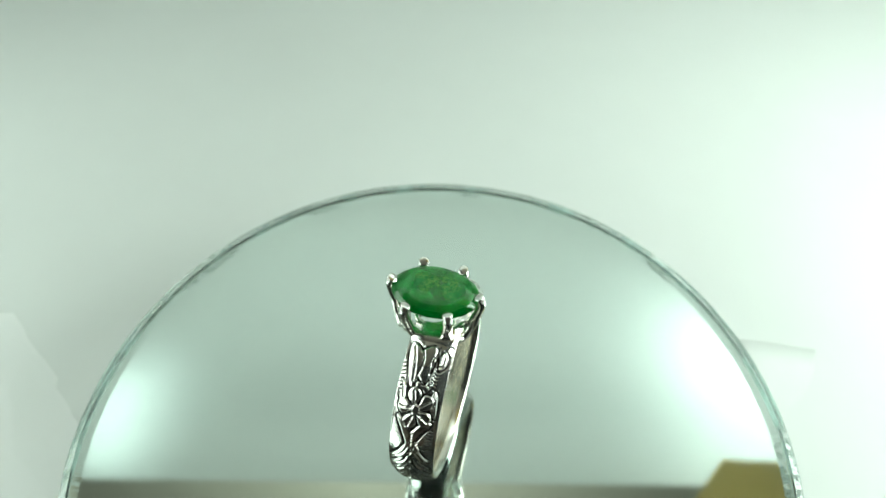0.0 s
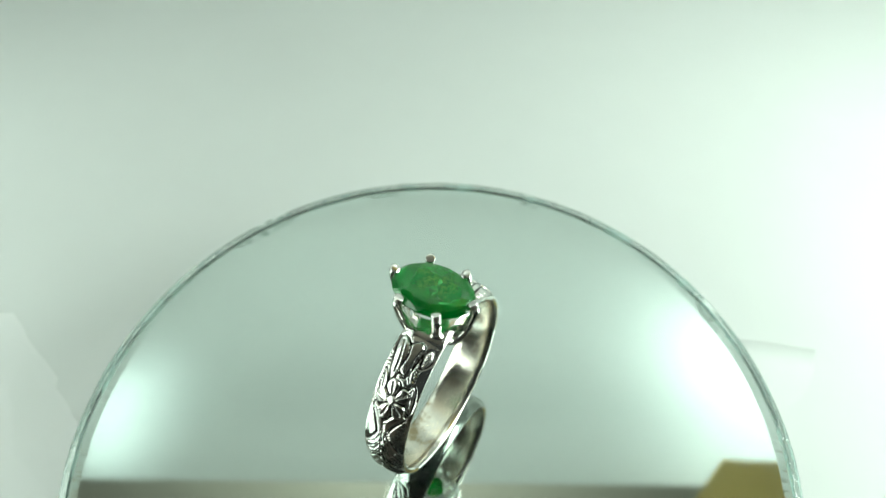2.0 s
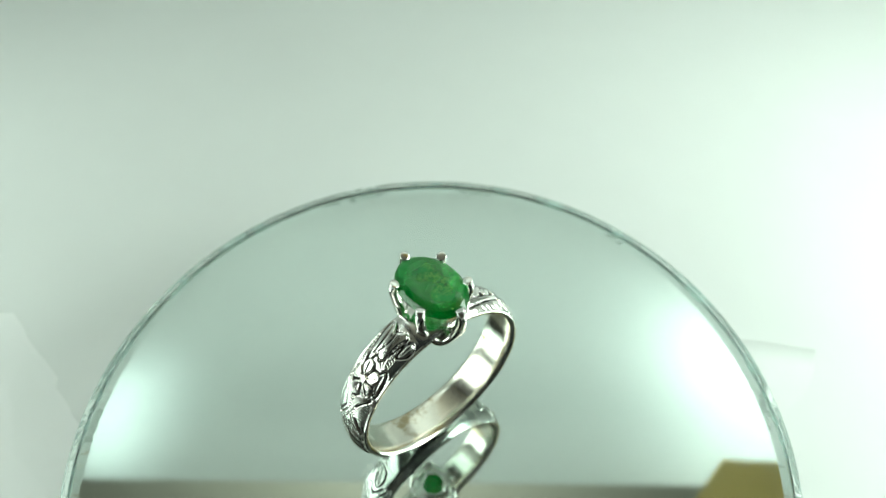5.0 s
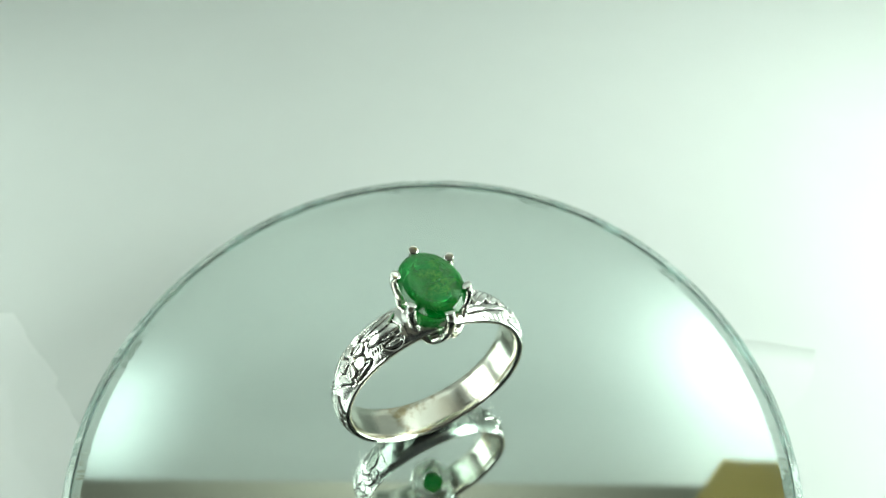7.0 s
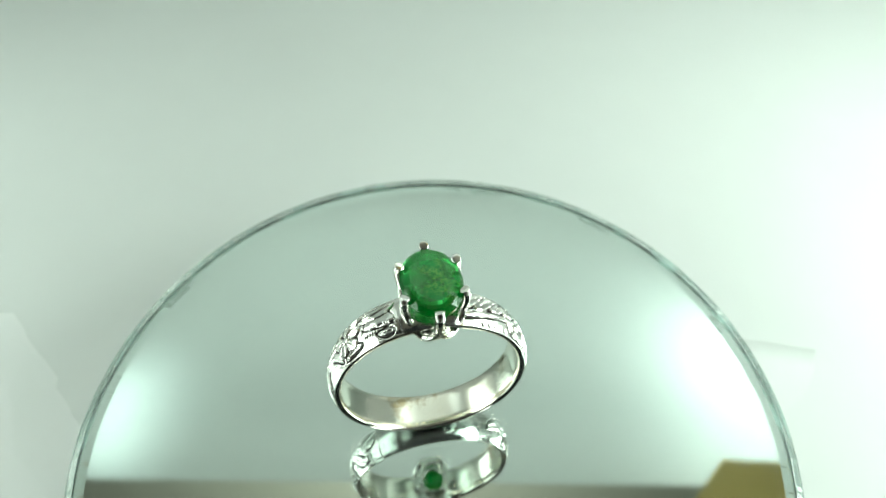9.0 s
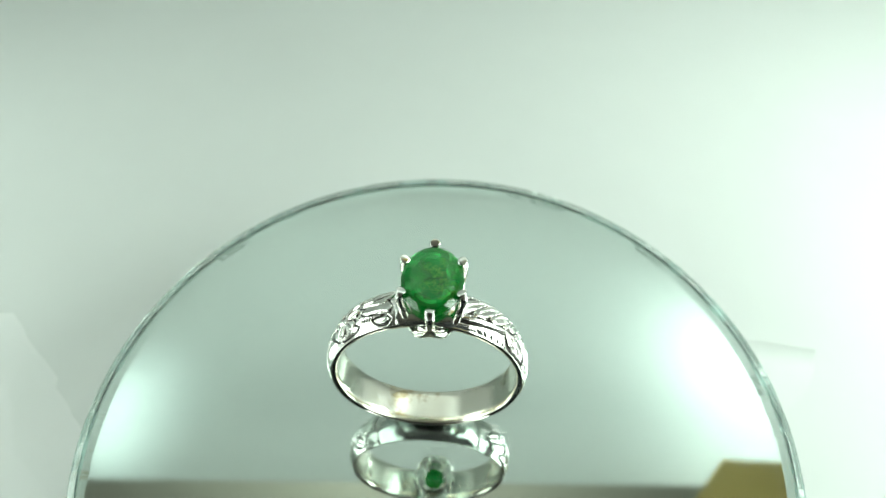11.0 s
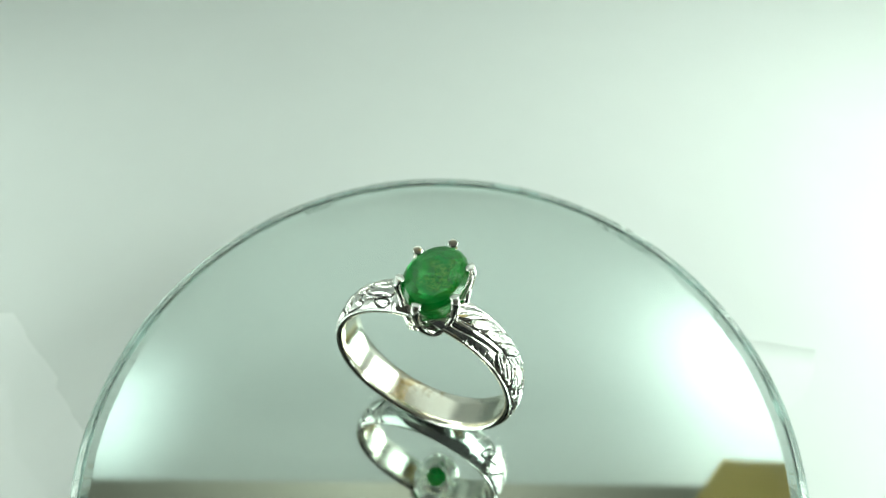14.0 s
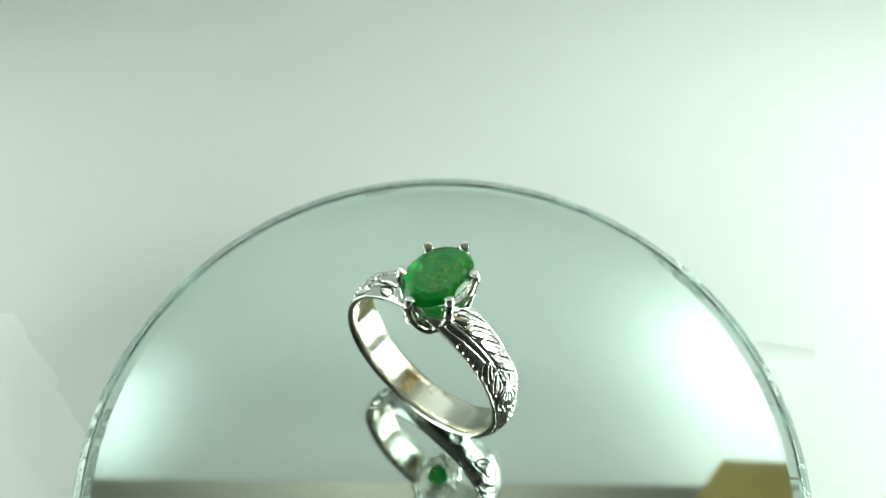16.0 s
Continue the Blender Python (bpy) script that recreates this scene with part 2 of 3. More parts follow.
def tent_part(name, b, mat, label=""):
    bm = box(*b)
    bmesh.ops.translate(bm, verts=bm.verts, vec=(0, -0.02, -FLOOR))
    return part(name, bm, mat, tent, label)


tent_part("side_panel", (-IN_X - 0.002, -IN_X, 0.03, BACK, FLOOR, TOP), TENT)
tent_part("side_panel", (IN_X, IN_X + 0.002, 0.03, BACK, FLOOR, TOP), TENT)
tent_part("back_panel", (-IN_X, IN_X, BACK, BACK + 0.002, FLOOR, TOP), TENT)


def roof():
    """The roof cloth, its front edge curling up."""
    bm = bmesh.new()
    rows = []
    for y in list(np.linspace(BACK + 0.002, FRONT + 0.03, 14)) + list(np.linspace(FRONT + 0.027, FRONT - 0.006, 16)):
        z = TOP + 0.0008 + 14.0 * max(0, FRONT + 0.03 - y) ** 2
        rows.append([bm.verts.new((x, y - 0.02, z - FLOOR)) for x in np.linspace(-IN_X - 0.002, IN_X + 0.002, 24)])
    for a, b in zip(rows, rows[1:]):
        for i in range(23):
            bm.faces.new((a[i], a[i + 1], b[i + 1], b[i]))
    return part("roof_panel", bm, TENT, tent, "", True)


roof()


def flap():
    """A cardboard flap at the roof's front corner, with a slanted end."""
    bm = bmesh.new()
    low = [(0.150, 0.107), (0.226, 0.104), (0.226, 0.012), (0.058, 0.012)]
    a = [bm.verts.new((x, y - 0.02, TOP - 0.004 - FLOOR)) for x, y in low]
    b = [bm.verts.new((x, y - 0.02, TOP - FLOOR)) for x, y in low]
    bm.faces.new(a)
    bm.faces.new(b[::-1])
    for i in range(4):
        bm.faces.new((a[i], b[i], b[(i + 1) % 4], a[(i + 1) % 4]))
    bmesh.ops.recalc_face_normals(bm, faces=bm.faces)
    return part("corner_flap", bm, CARD, tent, "brown cardboard corner flap")


flap()


def loose_sheet():
    """A small white sheet whose far edge lifts a little off the backdrop."""
    bm = bmesh.new()
    nx, ny = 90, 20
    grid = []
    for j in range(ny + 1):
        row = []
        for i in range(nx + 1):
            x, y = 0.030 + 0.16 * i / nx, -0.06 + 0.084 * j / ny
            near = math.exp(-((x - 0.050) / 0.0095) ** 2) * max(0, (j - ny + 5) / 5) ** 2
            row.append(bm.verts.new((x, y - 0.05 * (x - 0.05), FLOOR - 0.0004 + 0.0022 * near)))
        grid.append(row)
    for a, b in zip(grid, grid[1:]):
        for i in range(nx):
            bm.faces.new((a[i], a[i + 1], b[i + 1], b[i]))
    ob = part("paper_sheet", bm, PAPER, None, "", True)
    ob.modifiers.new("thickness", "SOLIDIFY").thickness = 0.0002
    return tagged(ob, "loose white paper sheet with a lifted edge", "paper")


loose_sheet()


def crumpled_tissue():
    bm = bmesh.new()
    rnd = random.Random(8)
    n = 8
    grid = []
    for j in range(n + 1):
        row = []
        for i in range(n + 1):
            a, b = i / n, j / n
            right = Vector((-0.0350, -0.0056)).lerp(Vector((-0.0740, 0.0303)), b)
            spot = Vector((-0.140, -0.060)).lerp(Vector((-0.160, 0.0295)), b).lerp(right, a)
            inner = 0.0 if j in (0, n) or i in (0, n) else 1.0
            row.append(bm.verts.new((spot.x + inner * rnd.uniform(-0.003, 0.003), spot.y + inner * rnd.uniform(-0.001, 0.001),
                                     FLOOR - 0.0002 + inner * 0.0005 + inner * rnd.uniform(0.0, 0.0003))))
        grid.append(row)
    for a, b in zip(grid, grid[1:]):
        for i in range(n):
            bm.faces.new((a[i], a[i + 1], b[i + 1]))
            bm.faces.new((a[i], b[i + 1], b[i]))
    ob = part("tissue_sheet", bm, TISSUE)
    ob.modifiers.new("thickness", "SOLIDIFY").thickness = 0.0001
    return tagged(ob, "crumpled translucent white tissue lying on the paper", "tissue")


crumpled_tissue()


def added_light_body(at, target, wide, high):
    """An added body behind an unseen side fill light, on two feet."""
    ob = tagged(new("added_light_body"), "added flat white body behind an unseen side light, on two small feet", "light panel", "panels beside the tent floor")
    ob.location = (at[0], at[1], FLOOR)
    m = Matrix.Translation((-at[0], -at[1], -FLOOR)) @ look(at, target)
    bm = box(-wide / 2 - 0.004, wide / 2 + 0.004, -high / 2 - 0.004, high / 2 + 0.004, 0.001, 0.007, 0.0015)
    bm.transform(m)
    part("housing", bm, WHITE_PLASTIC, ob)
    for k in (-1, 1):
        top = m @ Vector((k * wide * 0.35, -high / 2, 0.004))
        part("foot", tube([(top.x, top.y, 0.001), (top.x, top.y, top.z)], [0.004, 0.004], 12), WHITE_PLASTIC, ob)
    return ob


added_light_body((0.195, -0.01, 0.09), (0.08, 0.04, -0.02), 0.20, 0.13)
added_light_body((-0.175, -0.035, 0.068), (-0.06, -0.015, -0.02), 0.20, 0.11)


def phone():
    ob = tagged(new("smartphone"), "black smartphone held level over the tent's front", "phone")
    ob.matrix_world = CAM @ Matrix.Translation((0.045, -0.022, 0.006))
    part("body", box(-0.078, 0.078, -0.037, 0.037, 0, 0.008, 0.002), BLACK, ob)
    bm = lathe([(0, 0), (0.0045, 0), (0.0045, 0.0012), (0.0060, 0.0012), (0.0060, 0), (0.0062, -0.0006), (0, -0.0006)], 32)
    bmesh.ops.translate(bm, verts=bm.verts, vec=(-0.02, 0.02, -0.0002))
    part("lens_ring", bm, BLACK, ob)
    return ob


# ---- the turning mirror ----
AXIS, DROP = Vector((-0.00018, -0.00007, 0)), 0.0004
FLAT_R, DISC_R, BEVEL, DISC_T = 0.0395, 0.0405, 0.00045, 0.0022
DISC_C = (AXIS.x - 0.0010, AXIS.y - 0.00026)


def plinth():
    ob = tagged(new("turntable"), "small white turntable under the round mirror", "turntable")
    ob.location = (0, 0, FLOOR)
    part("base", lathe([(0, 0.0008), (0.027, 0.0008), (0.028, 0.0018), (0.028, 0.010), (0.026, 0.012), (0, 0.012)]), WHITE_PLASTIC, ob)
    part("platter", lathe([(0, 0.012), (0.030, 0.012), (0.0305, 0.0125), (0.0305, 0.0185), (0.030, -FLOOR - DISC_T - DROP - 0.0002), (0, -FLOOR - DISC_T - DROP - 0.0002)]), WHITE_PLASTIC, ob)
    return ob


plinth()


def mirror_disc():
    """A glass disc with a bevelled upper rim, a ground wall and silvering underneath."""
    ob = tagged(new("round_mirror"), "round glass mirror with a chipped greenish edge", "mirror")
    n = 900
    bm = bmesh.new()
    levels = [(FLAT_R, 0.0, 0.2), (FLAT_R + 0.00012, -0.00003, 0.7), (DISC_R - 0.0002, -BEVEL + 0.00008, 0.25), (DISC_R, -BEVEL - 0.0001, 0.3),
              (DISC_R, -DISC_T * 0.6, 0.1), (DISC_R - 0.00005, -DISC_T + 0.0002, 0.5), (DISC_R - 0.00025, -DISC_T, 0.4)]
    rings = []
    for k, (r0, z, worn) in enumerate(levels):
        ring = []
        for i in range(n):
            a = 2 * math.pi * i / n
            chip = max(0, noise.noise((math.cos(a) * 14, math.sin(a) * 14, 1.7)) - 0.05) * max(0, noise.noise((math.cos(a) * 60, math.sin(a) * 60, k * 0.5)) + 0.25) * 0.0006
            chip += max(0, noise.noise((math.cos(a) * 130, math.sin(a) * 130, 5 + k)) - 0.3) * 0.0002
            r = r0 - worn * chip
            ring.append(bm.verts.new((DISC_C[0] + r * math.cos(a), DISC_C[1] + r * math.sin(a), z - (0.25 * chip if k in (1, 2) else 0))))
        rings.append(ring)
    bm.faces.new(rings[0])
    for k, (a, b) in enumerate(zip(rings, rings[1:])):
        for i in range(n):
            j = (i + 1) % n
            f = bm.faces.new((a[j], a[i], b[i], b[j]))
            f.material_index, f.smooth = (1 if k < 2 else 2), k >= 2
    low = bm.faces.new(rings[-1][::-1])
    low.material_index = 3
    part("glass", bm, [GLASS, BEVEL_GLASS, EDGE, MIRROR], ob)
    bm = lathe([(0, -0.00004), (DISC_R - 0.0006, -0.00004), (DISC_R - 0.0006, -0.00016), (0, -0.00016)], 128)
    bmesh.ops.translate(bm, verts=bm.verts, vec=(*DISC_C, -DISC_T))
    part("backing", bm, BACK_PAINT, ob, "grey painted backing")
    return ob


mirror = mirror_disc()
phone()

# ---- the ring ----
MM = 0.001
R_IN, R_EDGE, R_DOME, HALF_W = 9.12, 9.7, 10.36, 2.1
RING_Z = 9.88
HEAD = (0.55, 0.74)
HEAD_DROP = 0.18


def carving(s, v):
    """Height in mm of the chased pattern at arc length s from the top and distance v from the middle line."""
    h = np.zeros_like(s)
    ground = np.full_like(s, 0.10)

    def leaf(s0, v0, s1, v1, w, top=0.26, bend=0.0, vein=0.5, skew=0.8):
        nonlocal h, ground
        dx, dy = s1 - s0, v1 - v0
        length = math.hypot(dx, dy)
        t = ((s - s0) * dx + (v - v0) * dy) / length ** 2
        d = (-(s - s0) * dy + (v - v0) * dx) / length - bend * np.sin(np.pi * np.clip(t, 0, 1))
        width = 1.12 * w * np.sin(np.pi * np.clip(t, 0, 1) ** skew) ** 0.6 + 1e-6
        ground = np.where((t > -0.15 / length) & (t < 1 + 0.15 / length) & (np.abs(d) < width + 0.21), 0.0, ground)
        inside = (t > 0) & (t < 1) & (np.abs(d) < width)
        body = 0.62 * top * (0.8 + 0.2 * np.clip(1 - (d / width) ** 2, 0, 1)) * np.clip((width - np.abs(d)) / 0.11, 0, 1)
        body = body * (1 - 0.95 * (vein > 0.3) * np.exp(-(d / 0.07) ** 2) * (t > 0.12) * (t < 0.85))
        h = np.where(inside, np.maximum(h, body), h)

    def hatch(s0, v0, s1, v1, w, step=0.28, top=0.2, bend=0.0):
        nonlocal h
        dx, dy = s1 - s0, v1 - v0
        length = math.hypot(dx, dy)
        t = ((s - s0) * dx + (v - v0) * dy) / length ** 2
        d = (-(s - s0) * dy + (v - v0) * dx) / length - bend * np.sin(np.pi * np.clip(t, 0, 1))
        inside = (t > 0) & (t < 1) & (np.abs(d) < w)
        body = 0.8 * top * (0.5 + 0.5 * np.cos(2 * np.pi * (t * length + 0.5 * np.abs(d)) / step))
        h = np.where(inside, np.maximum(h, body), h)

    def bead(s0, v0, r, top=0.3):
        nonlocal h
        d = np.hypot(s - s0, v - v0)
        h = np.where(d < r, np.maximum(h, 0.6 * top * np.clip((r - d) / 0.12, 0, 1)), h)

    def flower(s0, v0, r, petals, turn):
        for k in range(petals):
            a = turn + 2 * math.pi * k / petals
            leaf(s0 + 0.15 * r * math.cos(a), v0 + 0.15 * r * math.sin(a), s0 + r * math.cos(a), v0 + r * math.sin(a), 0.33 * r, 0.34, 0, 0.7, 1.5)
        bead(s0, v0, 0.24 * r, 0.36)

    def cut(s0, v0, s1, v1, bend=0.0, w=0.075):
        nonlocal h, ground
        dx, dy = s1 - s0, v1 - v0
        length = math.hypot(dx, dy)
        t = ((s - s0) * dx + (v - v0) * dy) / length ** 2
        d = (-(s - s0) * dy + (v - v0) * dx) / length - bend * np.sin(np.pi * np.clip(t, 0, 1))
        on = (t > 0) & (t < 1) & (np.abs(d) < w * np.sin(np.pi * np.clip(t, 0.06, 0.94)) ** 0.5)
        h, ground = np.where(on, 0.0, h), np.where(on, 0.0, ground)

    # flower side
    leaf(-3.0, 1.9, -7.2, 1.0, 0.70, 0.30, 0.35)
    leaf(-3.2, -0.4, -6.6, -0.2, 0.85, 0.28, -0.45, 0.2)
    leaf(-3.4, -1.7, -5.2, -1.5, 0.35, 0.24, 0.1)
    leaf(-6.6, 2.2, -9.0, 1.6, 0.45, 0.26, 0.2)
    flower(-8.9, 0.05, 2.0, 5, 0.3)
    leaf(-7.0, -1.6, -9.6, -2.0, 0.33, 0.22, -0.1)
    leaf(-10.0, -1.8, -12.6, -0.2, 0.42, 0.28, -0.5, 0.3)
    leaf(-9.9, 1.9, -12.8, 0.4, 0.45, 0.28, 0.5, 0.3)
    hatch(-11.0, 0.2, -13.2, -0.6, 0.5, 0.3)
    for k in range(5):
        leaf(-12.2 - 1.25 * k, 0.1, -15.0 - 1.25 * k, 2.1, 0.42, 0.30, 0.35)
        leaf(-12.2 - 1.25 * k, -0.1, -14.9 - 1.25 * k, -2.1, 0.42, 0.30, -0.35)
    for k in range(3):
        leaf(-19.5 - 1.6 * k, 0, -22.0 - 1.6 * k, 1.7 * (-1) ** k, 0.6, 0.28, 0.4)
        bead(-20.4 - 1.6 * k, -1.2 * (-1) ** k, 0.55)
    # leaf side
    for k in range(4):
        leaf(2.9 + 1.9 * k, -0.55 + 0.12 * k, 7.0 + 1.75 * k, 2.3, 0.66, 0.30, 0.3, 0.5, 0.6)
    leaf(2.8, -1.25, 10.6, -0.55, 0.42, 0.26, 0.15, 0.2, 0.5)
    for k in range(2):
        leaf(8.6 + 1.3 * k, -0.75, 10.8 + 1.2 * k, -2.0, 0.42, 0.28, -0.2)
    for k in range(7):
        a = -1.15 + 0.38 * k
        leaf(11.9 + 0.3 * math.cos(a), 0.3 * math.sin(a), 11.9 + 3.3 * math.cos(a), 2.5 * math.sin(a), 0.36, 0.32, 0.0)
    bead(11.7, 0, 0.45, 0.34)
    leaf(10.4, -0.7, 12.4, -2.2, 0.4, 0.26, 0.3)
    leaf(10.6, 0.9, 12.6, 2.2, 0.4, 0.26, -0.3)
    for k in range(4):
        leaf(15.2 + 1.3 * k, 0.1, 17.6 + 1.3 * k, 2.0, 0.45, 0.29, 0.35)
        leaf(15.2 + 1.3 * k, -0.1, 17.6 + 1.3 * k, -2.0, 0.45, 0.29, -0.35)
    bead(21.8, 0.9, 0.8)
    bead(21.8, -1.1, 0.6)
    leaf(21.2, 0.4, 24.4, -0.6, 0.7, 0.3, 0.5)
    for k in range(9):
        cut(-4.0 - 0.3 * k, -1.05, -4.2 - 0.3 * k, -1.5)
        cut(-10.6 - 0.33 * k, -1.6 + 0.05 * k, -10.8 - 0.33 * k, -2.2)
        cut(-5.0 - 0.35 * k, 1.9, -5.2 - 0.35 * k, 2.4)
        cut(4.4 + 0.5 * k, 2.0, 4.9 + 0.5 * k, 2.45)
        cut(13.0 + 0.4 * k, -1.9, 13.2 + 0.4 * k, -2.4)
    cut(-3.0, 0.9, -6.4, 0.75, 0.5)
    cut(-3.1, -1.1, -6.8, -1.0, -0.45)
    cut(-6.5, 0.6, -7.0, -0.9, 0.3)
    cut(2.8, -0.95, 11.6, 0.1, 0.0, 0.13)
    for k in range(4):
        for j in range(3):
            cut(5.0 + 1.85 * k + 0.5 * j, 0.5 + 0.5 * j, 5.9 + 1.8 * k + 0.5 * j, 1.1 + 0.5 * j, 0.05, 0.09)
    for k in range(5):
        cut(5.2 + 0.8 * k, -1.9 + 0.06 * (k % 2), 5.6 + 0.8 * k, -2.35, -0.05, 0.08)
    # plain worn parts: shoulders at the head, the foot of the shank, the rims
    plain_part = np.maximum(1 / (1 + np.exp((np.abs(s) - 2.9) * 6)), 1 / (1 + np.exp((25.4 - np.abs(s)) * 5)))
    rim = 1 / (1 + np.exp((2.34 - np.abs(v)) * 22))
    h = np.where(h > 0.02, h, ground * (0.95 + 0.05 * np.sin(9 * s + 4 * np.sin(5 * v)) * np.sin(11 * v + 3 * np.sin(4 * s))))
    return np.maximum(h, np.maximum(plain_part, rim) * 0.17)


def band_mesh():
    turns, across = 1500, 64
    v = np.linspace(-1, 1, across)
    th = np.arange(turns) * 2 * np.pi / turns
    s = (th + np.pi) % (2 * np.pi) - np.pi
    S, V = np.meshgrid(s * R_DOME, v * HALF_W, indexing="ij")
    H = carving(S, V * 2.5 / HALF_W)
    wob = np.array([[noise.noise((a * 0.9, b * 0.9, 2.0)) for b in v * 2.5] for a in np.linspace(-31, 31, turns)])
    H = H + 0.03 * wob
    foot = 1 / (1 + np.exp((24.0 - np.abs(S)) * 0.8))
    dome = R_DOME - 0.38 * foot - (R_DOME - R_EDGE) * np.abs(V / HALF_W) ** 2.4
    outer_r = dome - 0.18 + H * 1.0
    inner = [(0.985, R_EDGE - 0.22), (0.965, R_IN + 0.12), (0.90, R_IN + 0.02), (0.5, R_IN), (0.0, R_IN), (-0.5, R_IN), (-0.90, R_IN + 0.02), (-0.965, R_IN + 0.12), (-0.985, R_EDGE - 0.22)]
    r = np.hstack([outer_r, np.repeat([[q[1] for q in inner]], turns, 0)])
    y = np.hstack([V, np.repeat([[q[0] * HALF_W for q in inner]], turns, 0)])
    cut = np.hstack([H, np.full((turns, len(inner)), 0.5)])
    k = r.shape[1]
    x = r * np.sin(th)[:, None]
    z = r * np.cos(th)[:, None]
    verts = np.stack([x, y, z], -1).reshape(-1, 3) * MM
    i, j = np.meshgrid(np.arange(turns), np.arange(k), indexing="ij")
    i2, j2 = (i + 1) % turns, (j + 1) % k
    faces = np.stack([i * k + j, i * k + j2, i2 * k + j2, i2 * k + j], -1).reshape(-1, 4)
    mid = verts[faces].mean(1) / MM
    hole = (np.hypot(mid[:, 0] - HEAD[0], mid[:, 1] - HEAD[1]) < 1.55) & (mid[:, 2] > 0)
    faces = faces[~hole]
    mesh = bpy.data.meshes.new("band")
    mesh.from_pydata(verts.tolist(), [], faces.tolist())
    at = mesh.attributes.new("carving", "FLOAT", "POINT")
    at.data.foreach_set("value", (cut.reshape(-1) * 5.0).astype(np.float32))
    mesh.materials.append(CARVED)
    mesh.materials.append(INNER)
    inside = (np.tile(np.arange(k), turns) >= across + 1) & (np.tile(np.arange(k), turns) < k - 2)
    mesh.polygons.foreach_set("material_index", inside[~hole].astype(np.int32))
    mesh.shade_smooth()
    return mesh


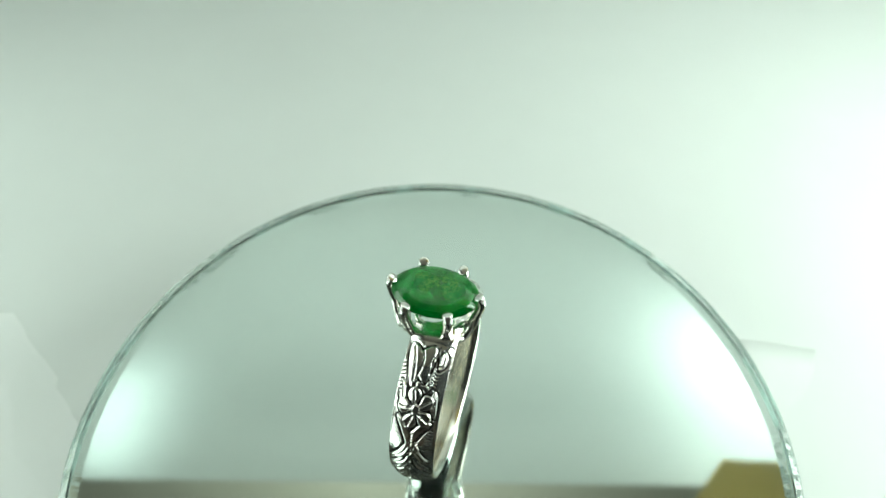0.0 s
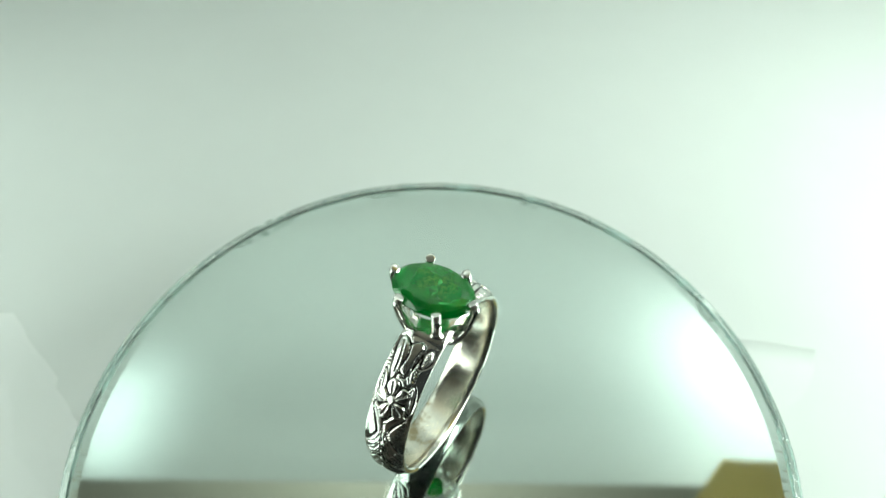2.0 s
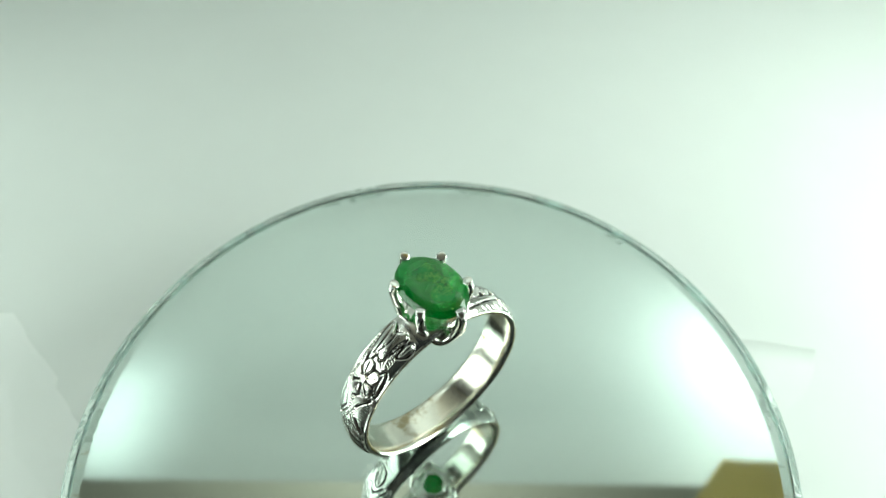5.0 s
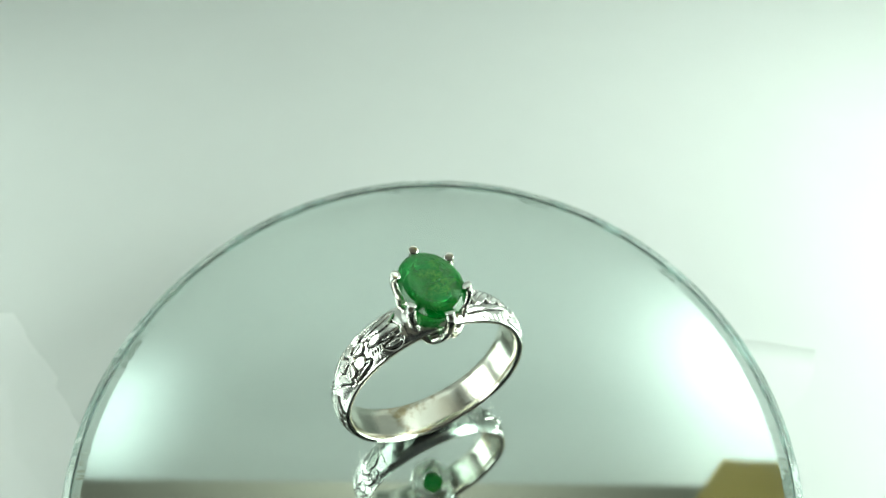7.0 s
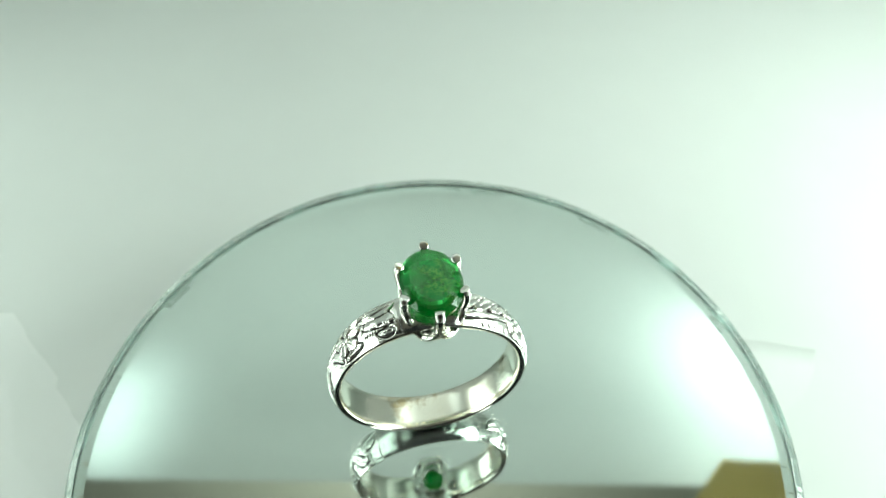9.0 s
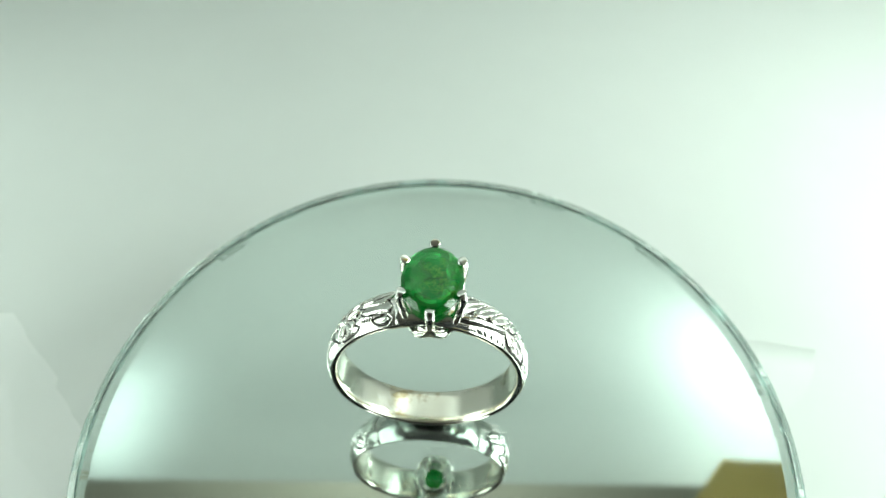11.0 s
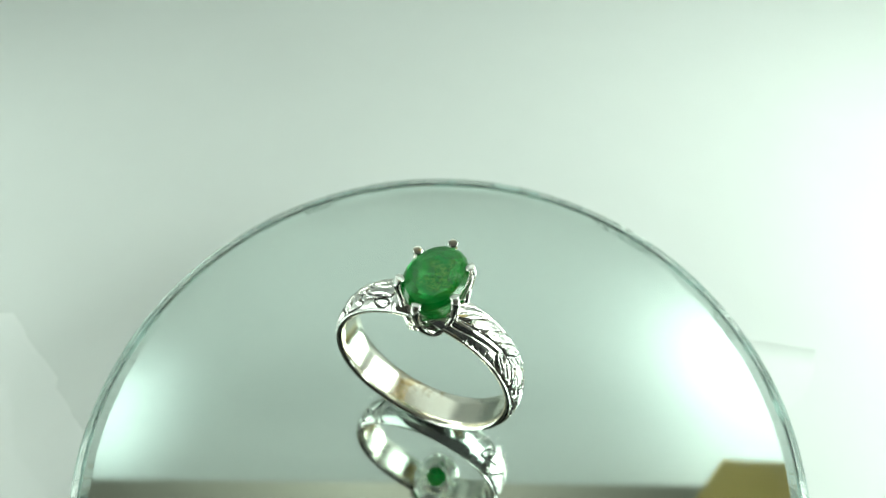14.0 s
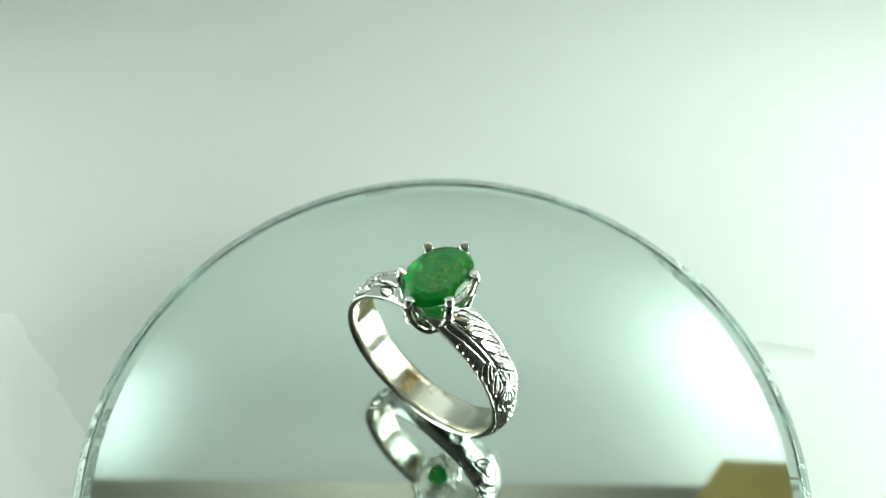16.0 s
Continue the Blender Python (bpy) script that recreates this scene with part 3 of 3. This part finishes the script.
def jewel_ring():
    ob = tagged(new("ring"), "silver ring with carved floral band and oval green stone", "ring")
    band = new("band", band_mesh())
    band.parent = ob
    band.location = (0, 0, RING_Z * MM)
    tagged(band, "oxidised silver band chased with flowers and leaves")
    tips = [(0, 3.95), (2.62, 1.85), (2.62, -1.85), (0, -3.95), (-2.62, -1.85), (-2.62, 1.85)]
    setting_ob = part("basket", tube([((HEAD[0] + 2.05 * math.cos(a)) * MM, (HEAD[1] + 2.75 * math.sin(a)) * MM, 18.75 * MM) for a in np.linspace(0, 2 * math.pi, 48, False)],
                                     [0.42 * MM] * 48, 12, True), SILVER, ob, "plain polished silver basket", True)
    # collar through the band
    bm = bmesh.new()
    rings = [[bm.verts.new(((HEAD[0] + r * math.cos(a)) * MM, (HEAD[1] + r * math.sin(a)) * MM, z * MM)) for a in np.linspace(0, 2 * math.pi, 40, False)]
             for r, z in ((1.9, 19.6), (1.85, 18.3), (1.75, 18.15), (1.5, 18.15), (1.42, 18.25), (1.45, 19.5), (1.55, 19.6), (1.85, 19.65))]
    for a, b in zip(rings, rings[1:] + rings[:1]):
        for i in range(40):
            bm.faces.new((a[i], a[(i + 1) % 40], b[(i + 1) % 40], b[i]))
    bmesh.ops.recalc_face_normals(bm, faces=bm.faces)
    part("collar", bm, SILVER, setting_ob, "", True)

    def at(q, k, z):
        low = z - HEAD_DROP * min(1, max(0, (z - 18.0) / 3))
        return ((HEAD[0] + q[0] * k) * MM, (HEAD[1] + q[1] * k) * MM, low * MM)

    for q in tips:
        path = spline([at(q, 0.76, 18.7), at(q, 0.88, 19.6), at(q, 1.0, 21.2), at(q, 1.06, 22.3), at(q, 1.05, 22.85), at(q, 1.01, 23.2), at(q, 0.985, 23.4)], 6)
        rad = [0.49 - 0.06 * min(1, i / 14) for i in range(len(path))]
        rad[-4:] = [0.46, 0.48, 0.42, 0.24]
        part("prong", tube(path, [r * MM for r in rad], 14), SILVER, ob, "", True)
    # scalloped wires from prong to prong
    for i in range(6):
        a, b = tips[i], tips[(i + 1) % 6]
        m = ((a[0] + b[0]) / 2, (a[1] + b[1]) / 2)
        path = spline([at(a, 0.99, 20.7), at((a[0] * 0.84 + b[0] * 0.16, a[1] * 0.84 + b[1] * 0.16), 0.98, 19.35), at(m, 1.0, 18.5),
                       at((a[0] * 0.16 + b[0] * 0.84, a[1] * 0.16 + b[1] * 0.84), 0.98, 19.35), at(b, 0.99, 20.7)], 7)
        part("scallop", tube(path, [0.38 * MM] * len(path), 12), SILVER, setting_ob, "", True)
    # the stone
    n = 20
    levels = [(0.0, 0, 23.42), (0.70, 0, 23.42), (0.88, 0.5, 23.18), (1.0, 0, 22.80), (1.0, 0, 22.68), (0.66, 0.5, 22.42), (0.34, 0, 22.28), (0.0, 0, 22.2)]
    bm = bmesh.new()
    rings = []
    for k, turn, z in levels:
        if k == 0:
            rings.append([bm.verts.new(at((0, 0), 1, z))])
        else:
            rings.append([bm.verts.new(at((2.86 * math.cos(2 * math.pi * (i + turn) / n), 3.98 * math.sin(2 * math.pi * (i + turn) / n)), k, z)) for i in range(n)])
    bm.faces.new(rings[1])
    bm.verts.remove(rings[0][0])
    for (ka, ta, _), (kb, tb, _), a, b in zip(levels[1:], levels[2:], rings[1:], rings[2:]):
        for i in range(n):
            j = (i + 1) % n
            if len(b) == 1:
                bm.faces.new((a[i], a[j], b[0]))
            elif ta == tb:
                bm.faces.new((a[i], a[j], b[j], b[i]))
            elif tb > ta:
                bm.faces.new((a[i], a[j], b[i]))
                bm.faces.new((a[j], b[j], b[i]))
            else:
                bm.faces.new((a[i], b[j], b[i]))
                bm.faces.new((a[i], a[j], b[j]))
    bmesh.ops.recalc_face_normals(bm, faces=bm.faces)
    part("gemstone", bm, GEM, ob, "oval faceted green stone with cloudy inclusions")
    # worn punch mark inside the shank
    for k, (a0, y0, ly, la) in enumerate(((-62, -0.9, 0.16, 5), (-64, -0.5, 0.7, 1.2), (-69, -0.7, 0.5, 1.2), (-70, 0.1, 0.14, 4))):
        bm = box(-0.5 * la * 0.148 * MM, 0.5 * la * 0.148 * MM, -0.5 * ly * MM, 0.5 * ly * MM, 0, 0.03 * MM)
        bm.transform(Matrix.Translation((0, y0 * MM, RING_Z * MM)) @ Matrix.Rotation(radians(a0), 4, "Y") @ Matrix.Translation((0, 0, (R_IN - 0.04) * MM)))
        part("punch_mark", bm, TARNISH, band).matrix_parent_inverse = Matrix.Translation((0, 0, -RING_Z * MM))
    return ob


ring = jewel_ring()
RING_AT = pose(-0.00036, -0.00165, 0.0, 0, 0, 74.2)


# ---- the turning ----
def motions():
    """Mirror and ring turn together about the turntable's axis."""
    turned = []
    for k in range(17):
        turned.append((float(k), Matrix.Translation(AXIS) @ pose(0, 0, -DROP, 0, 0, -6.96 * k) @ Matrix.Translation(-AXIS)))
    walk(mirror, turned)
    walk(ring, [(t, m @ RING_AT) for t, m in turned])


motions()
